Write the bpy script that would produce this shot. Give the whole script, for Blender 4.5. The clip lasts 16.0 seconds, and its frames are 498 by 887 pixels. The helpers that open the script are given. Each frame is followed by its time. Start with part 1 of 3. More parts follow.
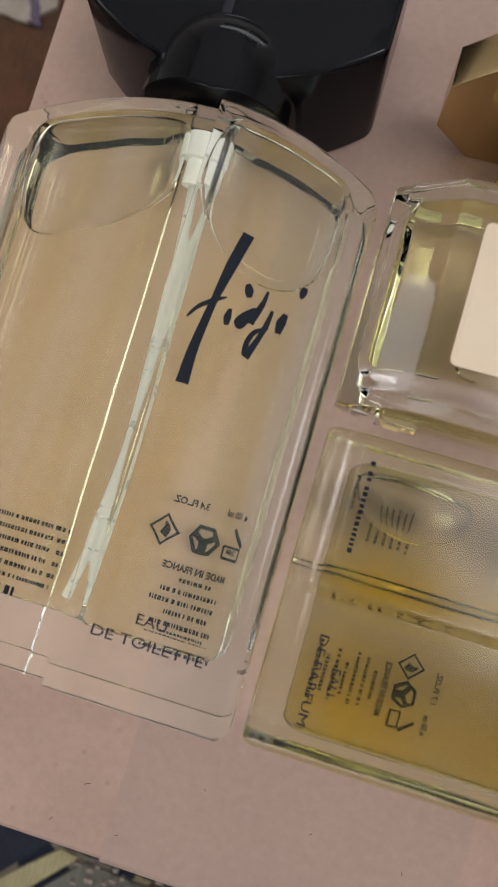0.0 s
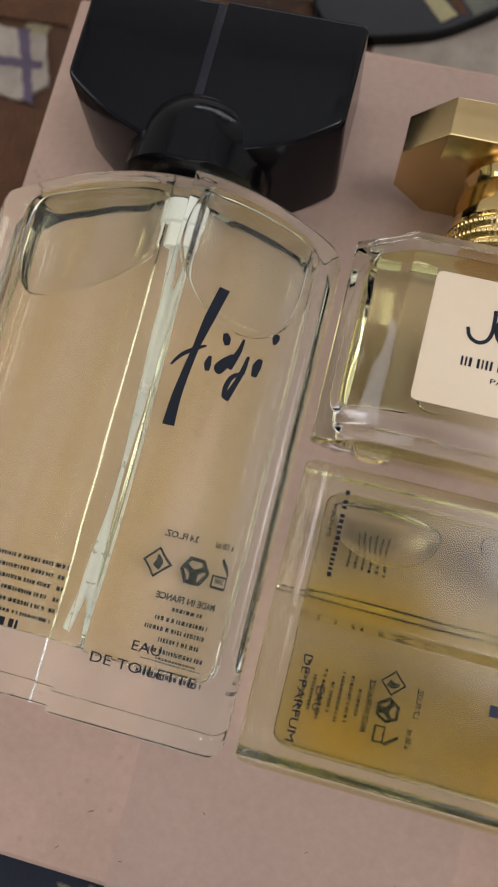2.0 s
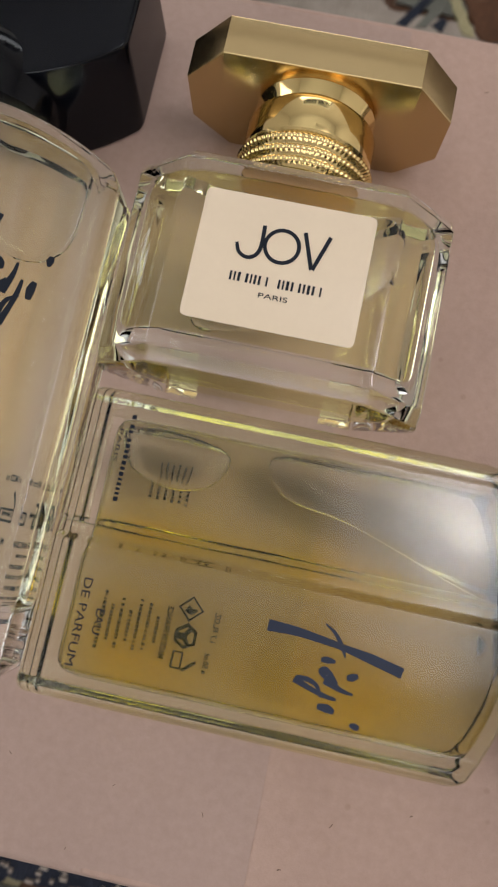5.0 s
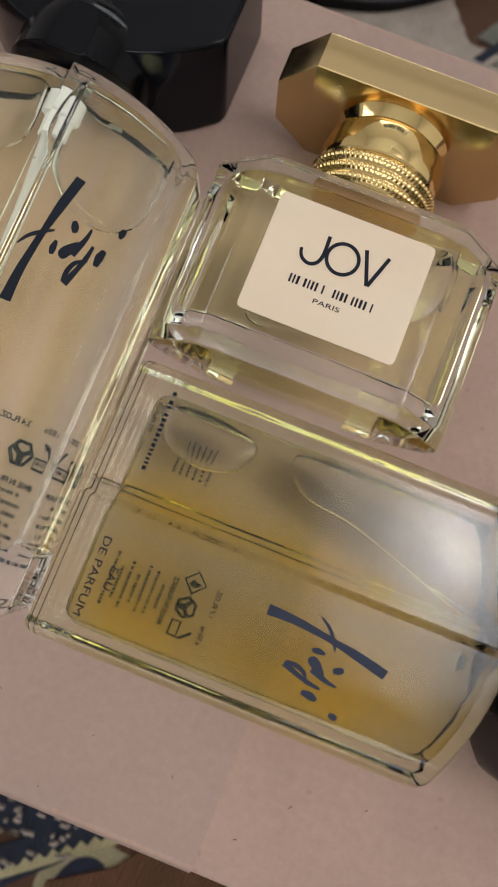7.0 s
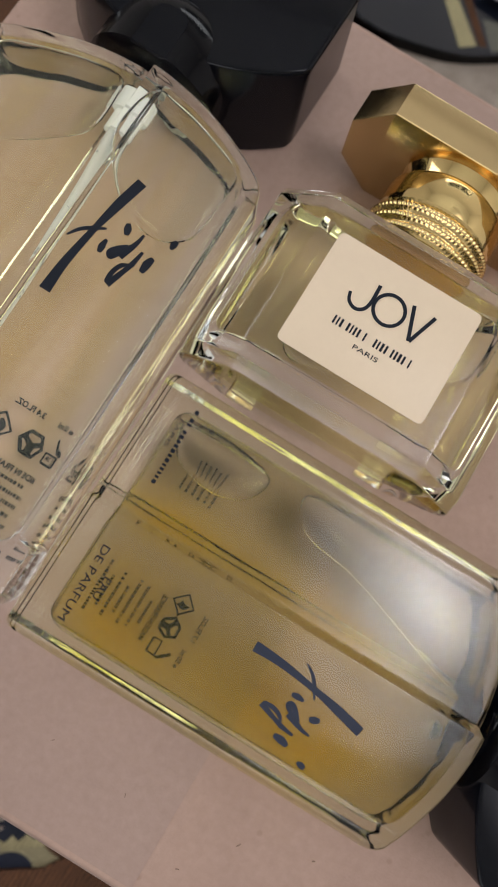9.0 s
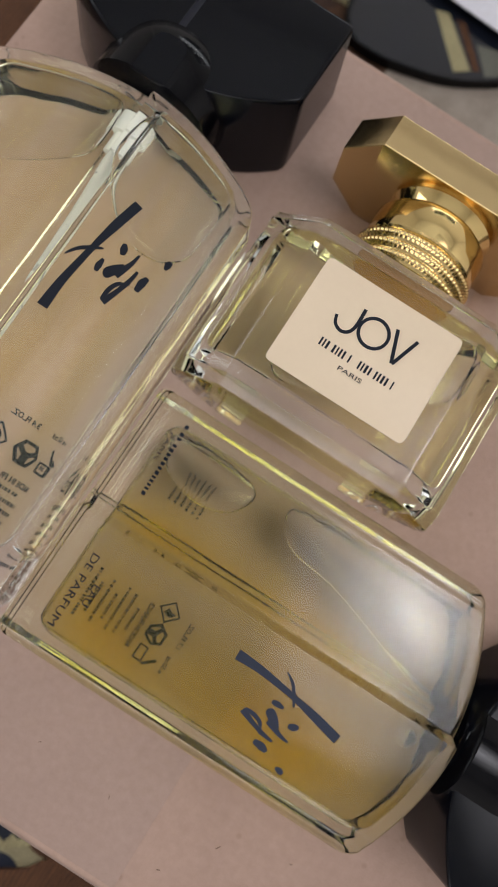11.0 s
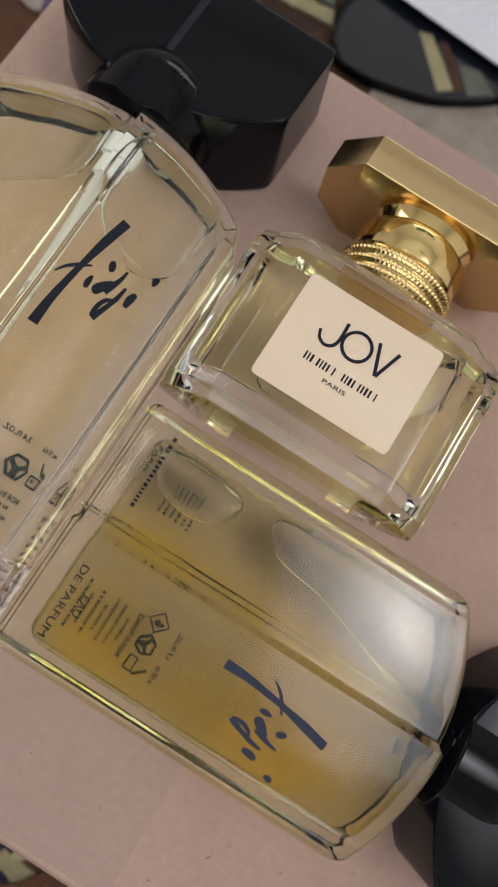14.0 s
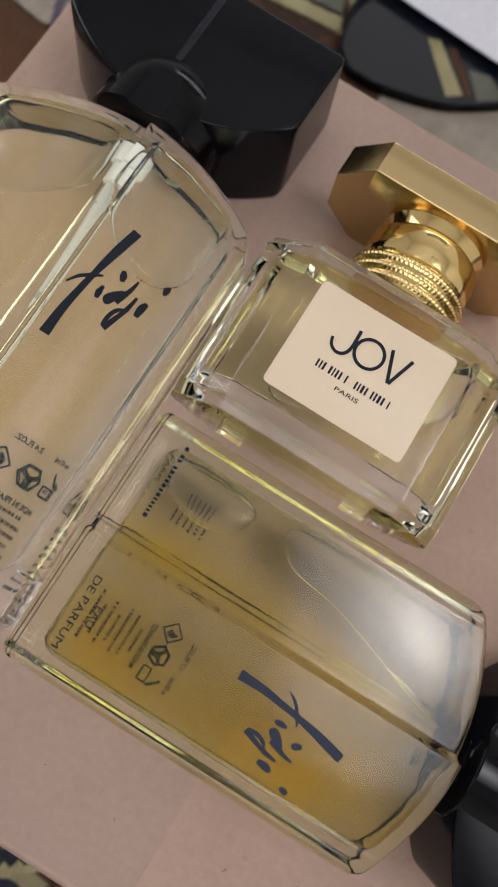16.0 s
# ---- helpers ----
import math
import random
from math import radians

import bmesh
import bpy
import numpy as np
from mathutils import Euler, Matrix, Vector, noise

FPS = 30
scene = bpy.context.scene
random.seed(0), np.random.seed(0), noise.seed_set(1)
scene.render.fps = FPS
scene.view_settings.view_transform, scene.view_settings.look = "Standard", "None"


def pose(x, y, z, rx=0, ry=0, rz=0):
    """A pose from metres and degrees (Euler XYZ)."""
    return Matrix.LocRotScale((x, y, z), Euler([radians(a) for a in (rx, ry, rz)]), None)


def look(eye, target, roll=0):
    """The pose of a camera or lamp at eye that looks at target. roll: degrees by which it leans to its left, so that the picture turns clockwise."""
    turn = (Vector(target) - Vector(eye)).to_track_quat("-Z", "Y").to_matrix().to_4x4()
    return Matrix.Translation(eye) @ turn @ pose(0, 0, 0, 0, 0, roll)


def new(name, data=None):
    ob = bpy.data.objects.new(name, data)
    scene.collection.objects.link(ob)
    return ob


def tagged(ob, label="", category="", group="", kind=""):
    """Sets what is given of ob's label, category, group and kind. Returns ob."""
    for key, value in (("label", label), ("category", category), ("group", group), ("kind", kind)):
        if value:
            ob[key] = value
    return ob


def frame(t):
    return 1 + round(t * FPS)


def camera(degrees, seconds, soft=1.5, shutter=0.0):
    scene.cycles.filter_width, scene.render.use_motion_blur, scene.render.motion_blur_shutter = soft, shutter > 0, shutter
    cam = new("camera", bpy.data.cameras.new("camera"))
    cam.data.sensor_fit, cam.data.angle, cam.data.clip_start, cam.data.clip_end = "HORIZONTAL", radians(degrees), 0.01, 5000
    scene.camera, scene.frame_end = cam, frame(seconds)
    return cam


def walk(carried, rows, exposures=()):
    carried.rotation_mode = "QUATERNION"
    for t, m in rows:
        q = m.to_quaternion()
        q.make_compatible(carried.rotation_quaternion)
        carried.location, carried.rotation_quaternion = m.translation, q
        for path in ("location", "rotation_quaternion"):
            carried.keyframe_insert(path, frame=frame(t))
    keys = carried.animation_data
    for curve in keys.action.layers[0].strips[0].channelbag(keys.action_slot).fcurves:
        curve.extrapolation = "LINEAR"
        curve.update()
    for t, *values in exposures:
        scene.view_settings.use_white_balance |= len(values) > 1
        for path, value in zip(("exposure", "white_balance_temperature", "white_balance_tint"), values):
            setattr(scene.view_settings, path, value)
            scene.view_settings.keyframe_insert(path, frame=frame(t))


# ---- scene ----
cam = camera(39.08, 16.0, soft=1.75)
cam.data.dof.use_dof, cam.data.dof.focus_distance, cam.data.dof.aperture_fstop = True, 0.158, 19
# seconds, eye (m), turn (degrees)
ROWS = [
    (0.0, -0.0217, -0.0641, 0.1698, 5.42, 3.09, 16.33),
    (0.5, -0.0222, -0.0627, 0.1734, 5.63, 3.78, 16.14),
    (1.0, -0.0190, -0.0675, 0.1752, 8.44, 4.21, 15.37),
    (1.5, -0.0193, -0.0651, 0.1766, 8.22, 3.57, 14.74),
    (2.0, -0.0165, -0.0661, 0.1818, 8.89, 3.31, 14.18),
    (2.5, -0.0185, -0.0691, 0.1827, 9.67, 2.03, 13.46),
    (3.0, -0.0131, -0.0695, 0.1774, 9.72, 2.33, 12.56),
    (3.5, -0.0072, -0.0681, 0.1765, 9.03, 2.26, 11.79),
    (4.0, 0.0096, -0.0728, 0.1785, 9.58, 1.03, 10.86),
    (4.5, 0.0265, -0.0721, 0.1763, 8.79, 1.02, 11.08),
    (7.0, 0.0190, -0.0765, 0.1846, 7.96, -1.15, 21.65),
    (7.5, 0.0157, -0.0694, 0.1946, 6.48, -1.41, 25.21),
    (8.0, 0.0145, -0.0764, 0.1972, 8.24, -3.87, 27.94),
    (8.5, 0.0135, -0.0798, 0.1860, 9.87, -4.00, 30.09),
    (9.0, 0.0095, -0.0748, 0.1831, 8.07, -3.94, 31.31),
    (9.5, 0.0107, -0.0714, 0.1887, 7.45, -3.80, 31.95),
    (12.0, 0.0093, -0.0741, 0.1896, 9.39, -5.21, 32.47),
    (12.5, 0.0101, -0.0743, 0.1904, 9.65, -5.36, 32.47),
    (13.0, 0.0109, -0.0734, 0.1918, 9.53, -5.29, 32.40),
    (13.5, 0.0098, -0.0739, 0.1910, 9.57, -5.68, 32.21),
    (14.0, 0.0116, -0.0728, 0.1925, 9.55, -4.92, 32.03),
    (14.5, 0.0102, -0.0749, 0.1920, 10.38, -4.62, 31.97),
    (15.0, 0.0124, -0.0722, 0.1922, 10.07, -4.11, 31.81),
    (15.5, 0.0112, -0.0738, 0.1911, 10.59, -4.47, 31.53),
    (16.0, 0.0109, -0.0724, 0.1917, 10.10, -3.99, 31.70),
]
walk(cam, [(t, pose(x, y, z, rx, ry, rz)) for t, x, y, z, rx, ry, rz in ROWS])

# ---- world and light ----
world = bpy.data.worlds.new("world")
scene.world = world
world.use_nodes = True
world.node_tree.nodes["Background"].inputs[0].default_value = (0.8, 0.9, 1.0, 1)
world.node_tree.nodes["Background"].inputs[1].default_value = 0.05


def area_lamp(name, eye, target, sx, sy, watts, colour):
    data = bpy.data.lights.new(name, "AREA")
    data.shape, data.size, data.size_y = "RECTANGLE", sx, sy
    data.energy, data.color = watts, colour
    ob = new(name, data)
    ob.matrix_world = look(eye, target)
    return ob


def glow(lamp, stops):
    """A diffuser that is brightest in the middle of the lamp and dies away towards its rim."""
    lamp.data.use_nodes = True
    nt = lamp.data.node_tree
    geo = nt.nodes.new("ShaderNodeNewGeometry")
    away = nt.nodes.new("ShaderNodeVectorMath")
    away.operation = "DISTANCE"
    away.inputs[1].default_value = (0.5, 0.5, 0)
    nt.links.new(geo.outputs["Parametric"], away.inputs[0])
    r = nt.nodes.new("ShaderNodeValToRGB")
    r.color_ramp.interpolation = "EASE"
    while len(r.color_ramp.elements) < len(stops):
        r.color_ramp.elements.new(0.5)
    for e, (at, c) in zip(r.color_ramp.elements, stops):
        e.position, e.color = at, (c, c, c, 1)
    nt.links.new(away.outputs["Value"], r.inputs[0])
    nt.links.new(r.outputs[0], nt.nodes["Emission"].inputs["Color"])


glow(area_lamp("ceiling_lamp", (1.13, 0.3, 2.22), (1.13, 0.3, 0), 1.7, 1.9, 118, (0.965, 0.94, 1.0)), ((0.0, 1.0), (0.14, 0.58), (0.3, 0.22), (0.5, 0.0)))
# Unseen window lamps, added for edge streaks; the north one brightens the ceiling.
area_lamp("assumed_north_window_light", (0.0, 1.92, 0.9), (0.3, 0.5, 2.4), 1.4, 0.9, 14, (0.93, 0.955, 1.0))
area_lamp("assumed_south_window_light", (0.0, -1.93, 0.95), (0.0, 0.3, 1.2), 1.4, 1.1, 11, (0.93, 0.955, 1.0))
area_lamp("assumed_west_window_light", (-1.93, 0.0, 0.95), (0.3, -0.1, 1.4), 1.4, 1.1, 15, (0.93, 0.955, 1.0))


# ---- materials ----
def material(name):
    m = bpy.data.materials.new(name)
    m.use_nodes = True
    nt = m.node_tree
    return m, nt, nt.nodes["Principled BSDF"]


def node(nt, kind, **values):
    n = nt.nodes.new(kind)
    for key, value in values.items():
        n.inputs[key.replace("_", " ")].default_value = value
    return n


def noise_tex(nt, scale, detail=4.0, rough=0.6):
    co = nt.nodes.new("ShaderNodeTexCoord")
    n = node(nt, "ShaderNodeTexNoise", Scale=scale, Detail=detail, Roughness=rough)
    nt.links.new(co.outputs["Object"], n.inputs["Vector"])
    return n


def ramp(nt, source, stops, constant=False):
    r = nt.nodes.new("ShaderNodeValToRGB")
    if constant:
        r.color_ramp.interpolation = "CONSTANT"
    el = r.color_ramp.elements
    while len(el) < len(stops):
        el.new(0.5)
    for e, (at, c) in zip(el, stops):
        e.position, e.color = at, (*c, 1)
    nt.links.new(source, r.inputs[0])
    return r


def mix(nt, factor, a, b, kind="MIX"):
    m = nt.nodes.new("ShaderNodeMix")
    m.data_type, m.blend_type = "RGBA", kind
    for socket, value in ((m.inputs[0], factor), (m.inputs[6], a), (m.inputs[7], b)):
        if isinstance(value, (int, float)):
            socket.default_value = value
        elif isinstance(value, tuple):
            socket.default_value = (*value, 1)
        else:
            nt.links.new(value, socket)
    return m.outputs[2]


def bump(nt, shader, height, strength, distance):
    b = node(nt, "ShaderNodeBump", Strength=strength, Distance=distance)
    nt.links.new(height, b.inputs["Height"])
    nt.links.new(b.outputs[0], shader.inputs["Normal"])


def paper_like(name, colour, dark, rough, specks=True, relief=0.25, grain=0.22):
    m, nt, p = material(name)
    big, fine, tiny = noise_tex(nt, 22, 4), noise_tex(nt, 420, 5, 0.7), noise_tex(nt, 1500, 3)
    base = mix(nt, ramp(nt, big.outputs[0], [(0.35, (0, 0, 0)), (0.7, (1, 1, 1))]).outputs[0], colour, dark)
    base = mix(nt, grain, base, ramp(nt, fine.outputs[0], [(0.3, (0.5, 0.42, 0.36)), (0.7, (1, 1, 1))]).outputs[0], "MULTIPLY")
    if specks:
        co = nt.nodes.new("ShaderNodeTexCoord")
        v = node(nt, "ShaderNodeTexVoronoi", Scale=130)
        nt.links.new(co.outputs["Object"], v.inputs["Vector"])
        spot = ramp(nt, v.outputs["Distance"], [(0.06, (0.75, 0.7, 0.66)), (0.12, (1, 1, 1))])
        base = mix(nt, 0.5, base, spot.outputs[0], "MULTIPLY")
    nt.links.new(base, p.inputs["Base Color"])
    p.inputs["Roughness"].default_value = rough
    bump(nt, p, tiny.outputs[0], relief, 0.0004)
    return m


def plastic(name, colour, rough, coat=0.0, gloss=0.5):
    m, nt, p = material(name)
    n = noise_tex(nt, 240, 5)
    r = ramp(nt, n.outputs[0], [(0.3, (rough * 0.85,) * 3), (0.75, (rough * 1.2,) * 3)])
    nt.links.new(r.outputs[0], p.inputs["Roughness"])
    dust = noise_tex(nt, 1900, 2)
    d = ramp(nt, dust.outputs[0], [(0.72, colour), (0.82, tuple(c + 0.012 for c in colour))])
    nt.links.new(d.outputs[0], p.inputs["Base Color"])
    p.inputs["Coat Weight"].default_value = coat
    p.inputs["Specular IOR Level"].default_value = gloss
    return m


def metal(name, colour, rough):
    m, nt, p = material(name)
    n = noise_tex(nt, 160, 5)
    r = ramp(nt, n.outputs[0], [(0.3, (rough * 0.93,) * 3), (0.75, (rough * 1.08,) * 3)])
    nt.links.new(r.outputs[0], p.inputs["Roughness"])
    p.inputs["Base Color"].default_value = (*colour, 1)
    p.inputs["Metallic"].default_value = 1
    return m


def clear(name, ior, colour, rough=0.0, wave=0.0):
    """A surface between two clear media; ior is the ratio of inner to outer."""
    m, nt, p = material(name)
    nt.nodes.remove(p)
    g = node(nt, "ShaderNodeBsdfRefraction", IOR=ior, Roughness=rough)
    g.inputs["Color"].default_value = (*colour, 1)
    gloss = node(nt, "ShaderNodeBsdfGlossy", Roughness=rough)
    gloss.inputs["Color"].default_value = (1, 1, 1, 1)
    share, both = node(nt, "ShaderNodeFresnel", IOR=ior), nt.nodes.new("ShaderNodeMixShader")
    g.name, gloss.name, share.name = "through", "gloss", "share"
    nt.links.new(share.outputs[0], both.inputs[0])
    nt.links.new(g.outputs[0], both.inputs[1])
    nt.links.new(gloss.outputs[0], both.inputs[2])
    if wave:
        co, st = nt.nodes.new("ShaderNodeTexCoord"), nt.nodes.new("ShaderNodeMapping")
        st.inputs["Scale"].default_value = (90, 40, 90)
        nt.links.new(co.outputs["Object"], st.inputs[0])
        n = node(nt, "ShaderNodeTexNoise", Scale=1.0, Detail=1.0)
        nt.links.new(st.outputs[0], n.inputs["Vector"])
        for shader in (g, gloss, share):
            bump(nt, shader, n.outputs[0], wave, 0.002)
    nt.links.new(both.outputs[0], nt.nodes["Material Output"].inputs[0])
    return m


CARD = paper_like("cardboard", (0.47, 0.318, 0.25), (0.405, 0.27, 0.212), 0.75)
TAPE = paper_like("packing_tape", (0.415, 0.286, 0.232), (0.385, 0.264, 0.213), 0.62, specks=False, relief=0.12)
LABEL = paper_like("label_paper", (0.80, 0.65, 0.465), (0.79, 0.64, 0.455), 0.42, specks=False, relief=0.05, grain=0.05)
BLACK = plastic("black_plastic", (0.002, 0.002, 0.003), 0.12, gloss=0.2)
SATIN = plastic("satin_black_plastic", (0.0015, 0.002, 0.004), 0.13, gloss=0.23)
STRIP = plastic("slate_plastic", (0.011, 0.012, 0.02), 0.12, gloss=0.4)
WHITE = plastic("white_plastic", (0.8, 0.8, 0.78), 0.4)
INK = plastic("dark_ink", (0.013, 0.016, 0.024), 0.5, gloss=0.15)
BLUE_INK = plastic("blue_grey_ink", (0.027, 0.034, 0.058), 0.45, gloss=0.2)
TUBE = plastic("milky_tube_plastic", (0.9, 0.92, 0.9), 0.3)
TUBE.node_tree.nodes["Principled BSDF"].inputs["Transmission Weight"].default_value = 0.5
TUBE.node_tree.nodes["Principled BSDF"].inputs["IOR"].default_value = 1.12
GOLD = metal("polished_gold", (0.88, 0.66, 0.29), 0.1)
GOLD_SATIN = metal("satin_gold", (0.60, 0.44, 0.22), 0.2)
GLASS = clear("bottle_glass", 1.5, (0.985, 1.0, 0.975), wave=0.13)
LIQUID = clear("pale_perfume", 0.91, (1.0, 0.975, 0.865))
# Streaks along the bottle: caustic light put into the liquid's colour.
nt = LIQUID.node_tree
co, st = nt.nodes.new("ShaderNodeTexCoord"), nt.nodes.new("ShaderNodeMapping")
st.inputs["Scale"].default_value = (95, 9, 40)
nt.links.new(co.outputs["Object"], st.inputs[0])
n = node(nt, "ShaderNodeTexNoise", Scale=1.0, Detail=3.0)
nt.links.new(st.outputs[0], n.inputs["Vector"])
r = ramp(nt, n.outputs[0], [(0.36, (0.96, 0.93, 0.75)), (0.5, (0.985, 0.975, 0.86)), (0.62, (1.0, 1.0, 0.95))])
nt.links.new(r.outputs[0], nt.nodes["through"].inputs["Color"])
# Liquid colour seen through the rims, and missing shade, put into the glass colour.
GLASS_LIQUID_TINT = clear("glass_with_liquid_tint", 1.5, (0.888, 0.892, 0.80), wave=0.13)
LIQUID_DEEP = clear("golden_perfume", 0.91, (0.95, 0.862, 0.33))


def depth_and_glow_tint(m, pale_tone, deep, stops, lengthwise):
    """Tints the liquid by place: its depth, and the caustic glow, shade and sheen over it, put into its colour; stops
    of (cm across, tone 0 to 1).
    """
    nt = m.node_tree
    g = nt.nodes["through"]
    co, sep = nt.nodes.new("ShaderNodeTexCoord"), nt.nodes.new("ShaderNodeSeparateXYZ")
    nt.links.new(co.outputs["Object"], sep.inputs[0])
    span = node(nt, "ShaderNodeMapRange")
    span.inputs["From Min"].default_value, span.inputs["From Max"].default_value = -0.04, 0.04
    nt.links.new(sep.outputs[0], span.inputs["Value"])
    r = ramp(nt, span.outputs[0], [((u + 4) / 8, (d, d, d)) for u, d in stops])
    along = node(nt, "ShaderNodeMapRange")
    along.inputs["From Min"].default_value, along.inputs["From Max"].default_value = 0.0, 0.1
    nt.links.new(sep.outputs[1], along.inputs["Value"])
    clouds = noise_tex(nt, 26, 1)
    wobble = node(nt, "ShaderNodeMath")
    wobble.operation = "MULTIPLY_ADD"
    wobble.inputs[1].default_value, wobble.inputs[2].default_value = 0.3, -0.15
    nt.links.new(clouds.outputs[0], wobble.inputs[0])
    total = node(nt, "ShaderNodeMath")
    nt.links.new(along.outputs[0], total.inputs[0])
    nt.links.new(wobble.outputs[0], total.inputs[1])
    q = ramp(nt, total.outputs[0], [(v / 10, (d, d, d)) for v, d in lengthwise])
    both = mix(nt, 1.0, r.outputs[0], q.outputs[0], "MULTIPLY")
    nt.links.new(mix(nt, both, pale_tone, deep), g.inputs["Color"])
    n = noise_tex(nt, 60, 1)
    for key in ("through", "gloss", "share"):
        bump(nt, nt.nodes[key], n.outputs[0], 0.12, 0.002)


depth_and_glow_tint(LIQUID_DEEP, (0.895, 0.89, 0.81), (0.95, 0.862, 0.33), ((-3.3, 0.1), (-1.3, 0.2), (-0.7, 0.5), (-0.5, 1.0), (-0.1, 1.0), (0.05, 0.35), (0.45, 0.15), (1.2, 0.5), (2.3, 1.0), (3.3, 0.9)), ((0.5, 0.45), (1.6, 1.0), (3.0, 0.9), (4.2, 0.5), (5.6, 0.7), (7.4, 1.0), (8.8, 0.35)))
LIQUID_STRAW = clear("straw_perfume", 0.91, (0.985, 0.97, 0.80))
# less liquid lies under the air, so less of its colour; AIR_DEEP's blue above 1 also holds the bubbles' silvery sheen
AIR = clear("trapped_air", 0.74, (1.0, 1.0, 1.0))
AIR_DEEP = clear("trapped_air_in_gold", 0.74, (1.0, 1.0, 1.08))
WALL = paper_like("wall_paint", (0.76, 0.74, 0.71), (0.72, 0.70, 0.67), 0.8, specks=False)
CEIL = paper_like("ceiling_paint", (0.8, 0.8, 0.79), (0.76, 0.76, 0.75), 0.85, specks=False)


# ---- builders; their numbers are centimetres ----
CM = 0.01


def link_mesh(name, bm, mat, smooth=35):
    bmesh.ops.remove_doubles(bm, verts=bm.verts, dist=1e-7)
    bmesh.ops.recalc_face_normals(bm, faces=bm.faces)
    bm.transform(Matrix.Scale(CM, 4))
    me = bpy.data.meshes.new(name)
    bm.to_mesh(me)
    bm.free()
    me.materials.append(mat)
    if smooth:
        me.shade_smooth()
        me.set_sharp_from_angle(angle=radians(smooth))
    return new(name, me)


def part(name, bm, mat, parent=None, label="", smooth=35):
    ob = link_mesh(name, bm, mat, smooth)
    ob.parent = parent
    if label:
        tagged(ob, label)
    return ob


def thing(name, m, label, category, group="", kind=""):
    ob = new(name)
    ob.empty_display_size = 0.01
    ob.matrix_world = m
    return tagged(ob, label, category, group, kind)


def box_bm(x0, x1, y0, y1, z0, z1, r=0.0, bm=None):
    bm = bm or bmesh.new()
    made = bmesh.ops.create_cube(bm, size=1)["verts"]
    for v in made:
        v.co = Vector(((x0 + x1) / 2 + v.co.x * (x1 - x0), (y0 + y1) / 2 + v.co.y * (y1 - y0), (z0 + z1) / 2 + v.co.z * (z1 - z0)))
    if r:
        edges = list({e for v in made for e in v.link_edges})
        bmesh.ops.bevel(bm, geom=edges, offset=r, segments=3, affect="EDGES", profile=0.5)
    return bm


def spread(h, r, n, extra=()):
    """Stations from -h to h, close together where the ends round off."""
    ends = [h - r + r * math.sin(radians(a)) for a in (0, 22, 45, 62, 76, 85, 90)]
    mid = [-h + r + (2 * h - 2 * r) * i / n for i in range(1, n)]
    return sorted({round(u, 4) for u in [*ends, *[-e for e in ends], *mid, *extra]})


def drop(u, h, r):
    d = r - (h - abs(u))
    return r - math.sqrt(max(r * r - d * d, 0)) if d > 0 else 0.0


def slab(us, base, top, back, front, r, k=4, foot=0.0, cut=0.0):
    """A rounded slab: u across, v along, w thick; base, top, back and front are functions of u.
    With cut, the edges are bevelled flat over r, and only the bevel's own edges are rounded, over cut."""
    bm = bmesh.new()
    loops = []
    for u in us:
        b, t, lo, hi = base(u), top(u), back(u), front(u)
        q = min(r, (hi - lo) * 0.48, (t - b) * 0.48)
        pts = []
        swell = [(0.06 * i, foot * math.sin(1.15 * i) * (1 - i / 15)) for i in range(1, 15)] if foot else []
        for cv, cw, a0 in ((t - q, hi - q, 90), (t - q, lo + q, 0), (b + q, lo + q, -90), (b + q, hi - q, -180)):
            if a0 == -90:
                pts += [(b + q + d, lo + e) for d, e in reversed(swell)]
            for i in range(k + 1):
                a = radians(a0 - 90 * i / k)
                if cut:
                    c0, s0, c1, s1 = (f(radians(a0 - t)) for t in (0, 90) for f in (math.cos, math.sin))
                    t = (-cut, cut * 0.3, cut, q - cut, q - cut * 0.3, q + cut)[i] / q
                    f0, f1 = min(1.0, 1 - t), min(t, 1.0)
                    pts.append((cv + q * (c0 * f0 + c1 * f1), cw + q * (s0 * f0 + s1 * f1)))
                    continue
                pts.append((cv + q * math.cos(a), cw + q * math.sin(a)))
        pts += [(b + q + d, hi - e) for d, e in swell]
        loops.append([bm.verts.new((u, v, w)) for v, w in pts])
    n = len(loops[0])
    for a, b in zip(loops, loops[1:]):
        for i in range(n):
            bm.faces.new((a[i], a[(i + 1) % n], b[(i + 1) % n], b[i]))
    bm.faces.new(loops[0])
    bm.faces.new(loops[-1])
    return bm


def smooth_line(points, steps=8, closed=True):
    out, n = [], len(points)
    for i in range(n if closed else n - 1):
        p = [Vector(points[(i + j) % n] if closed else points[min(max(i + j, 0), n - 1)]) for j in (-1, 0, 1, 2)]
        for s in range(steps):
            t = s / steps
            out.append(0.5 * (2 * p[1] + (p[2] - p[0]) * t + (2 * p[0] - 5 * p[1] + 4 * p[2] - p[3]) * t * t
                              + (3 * p[1] - p[0] - 3 * p[2] + p[3]) * t ** 3))
    if not closed:
        out.append(Vector(points[-1]))
    return out


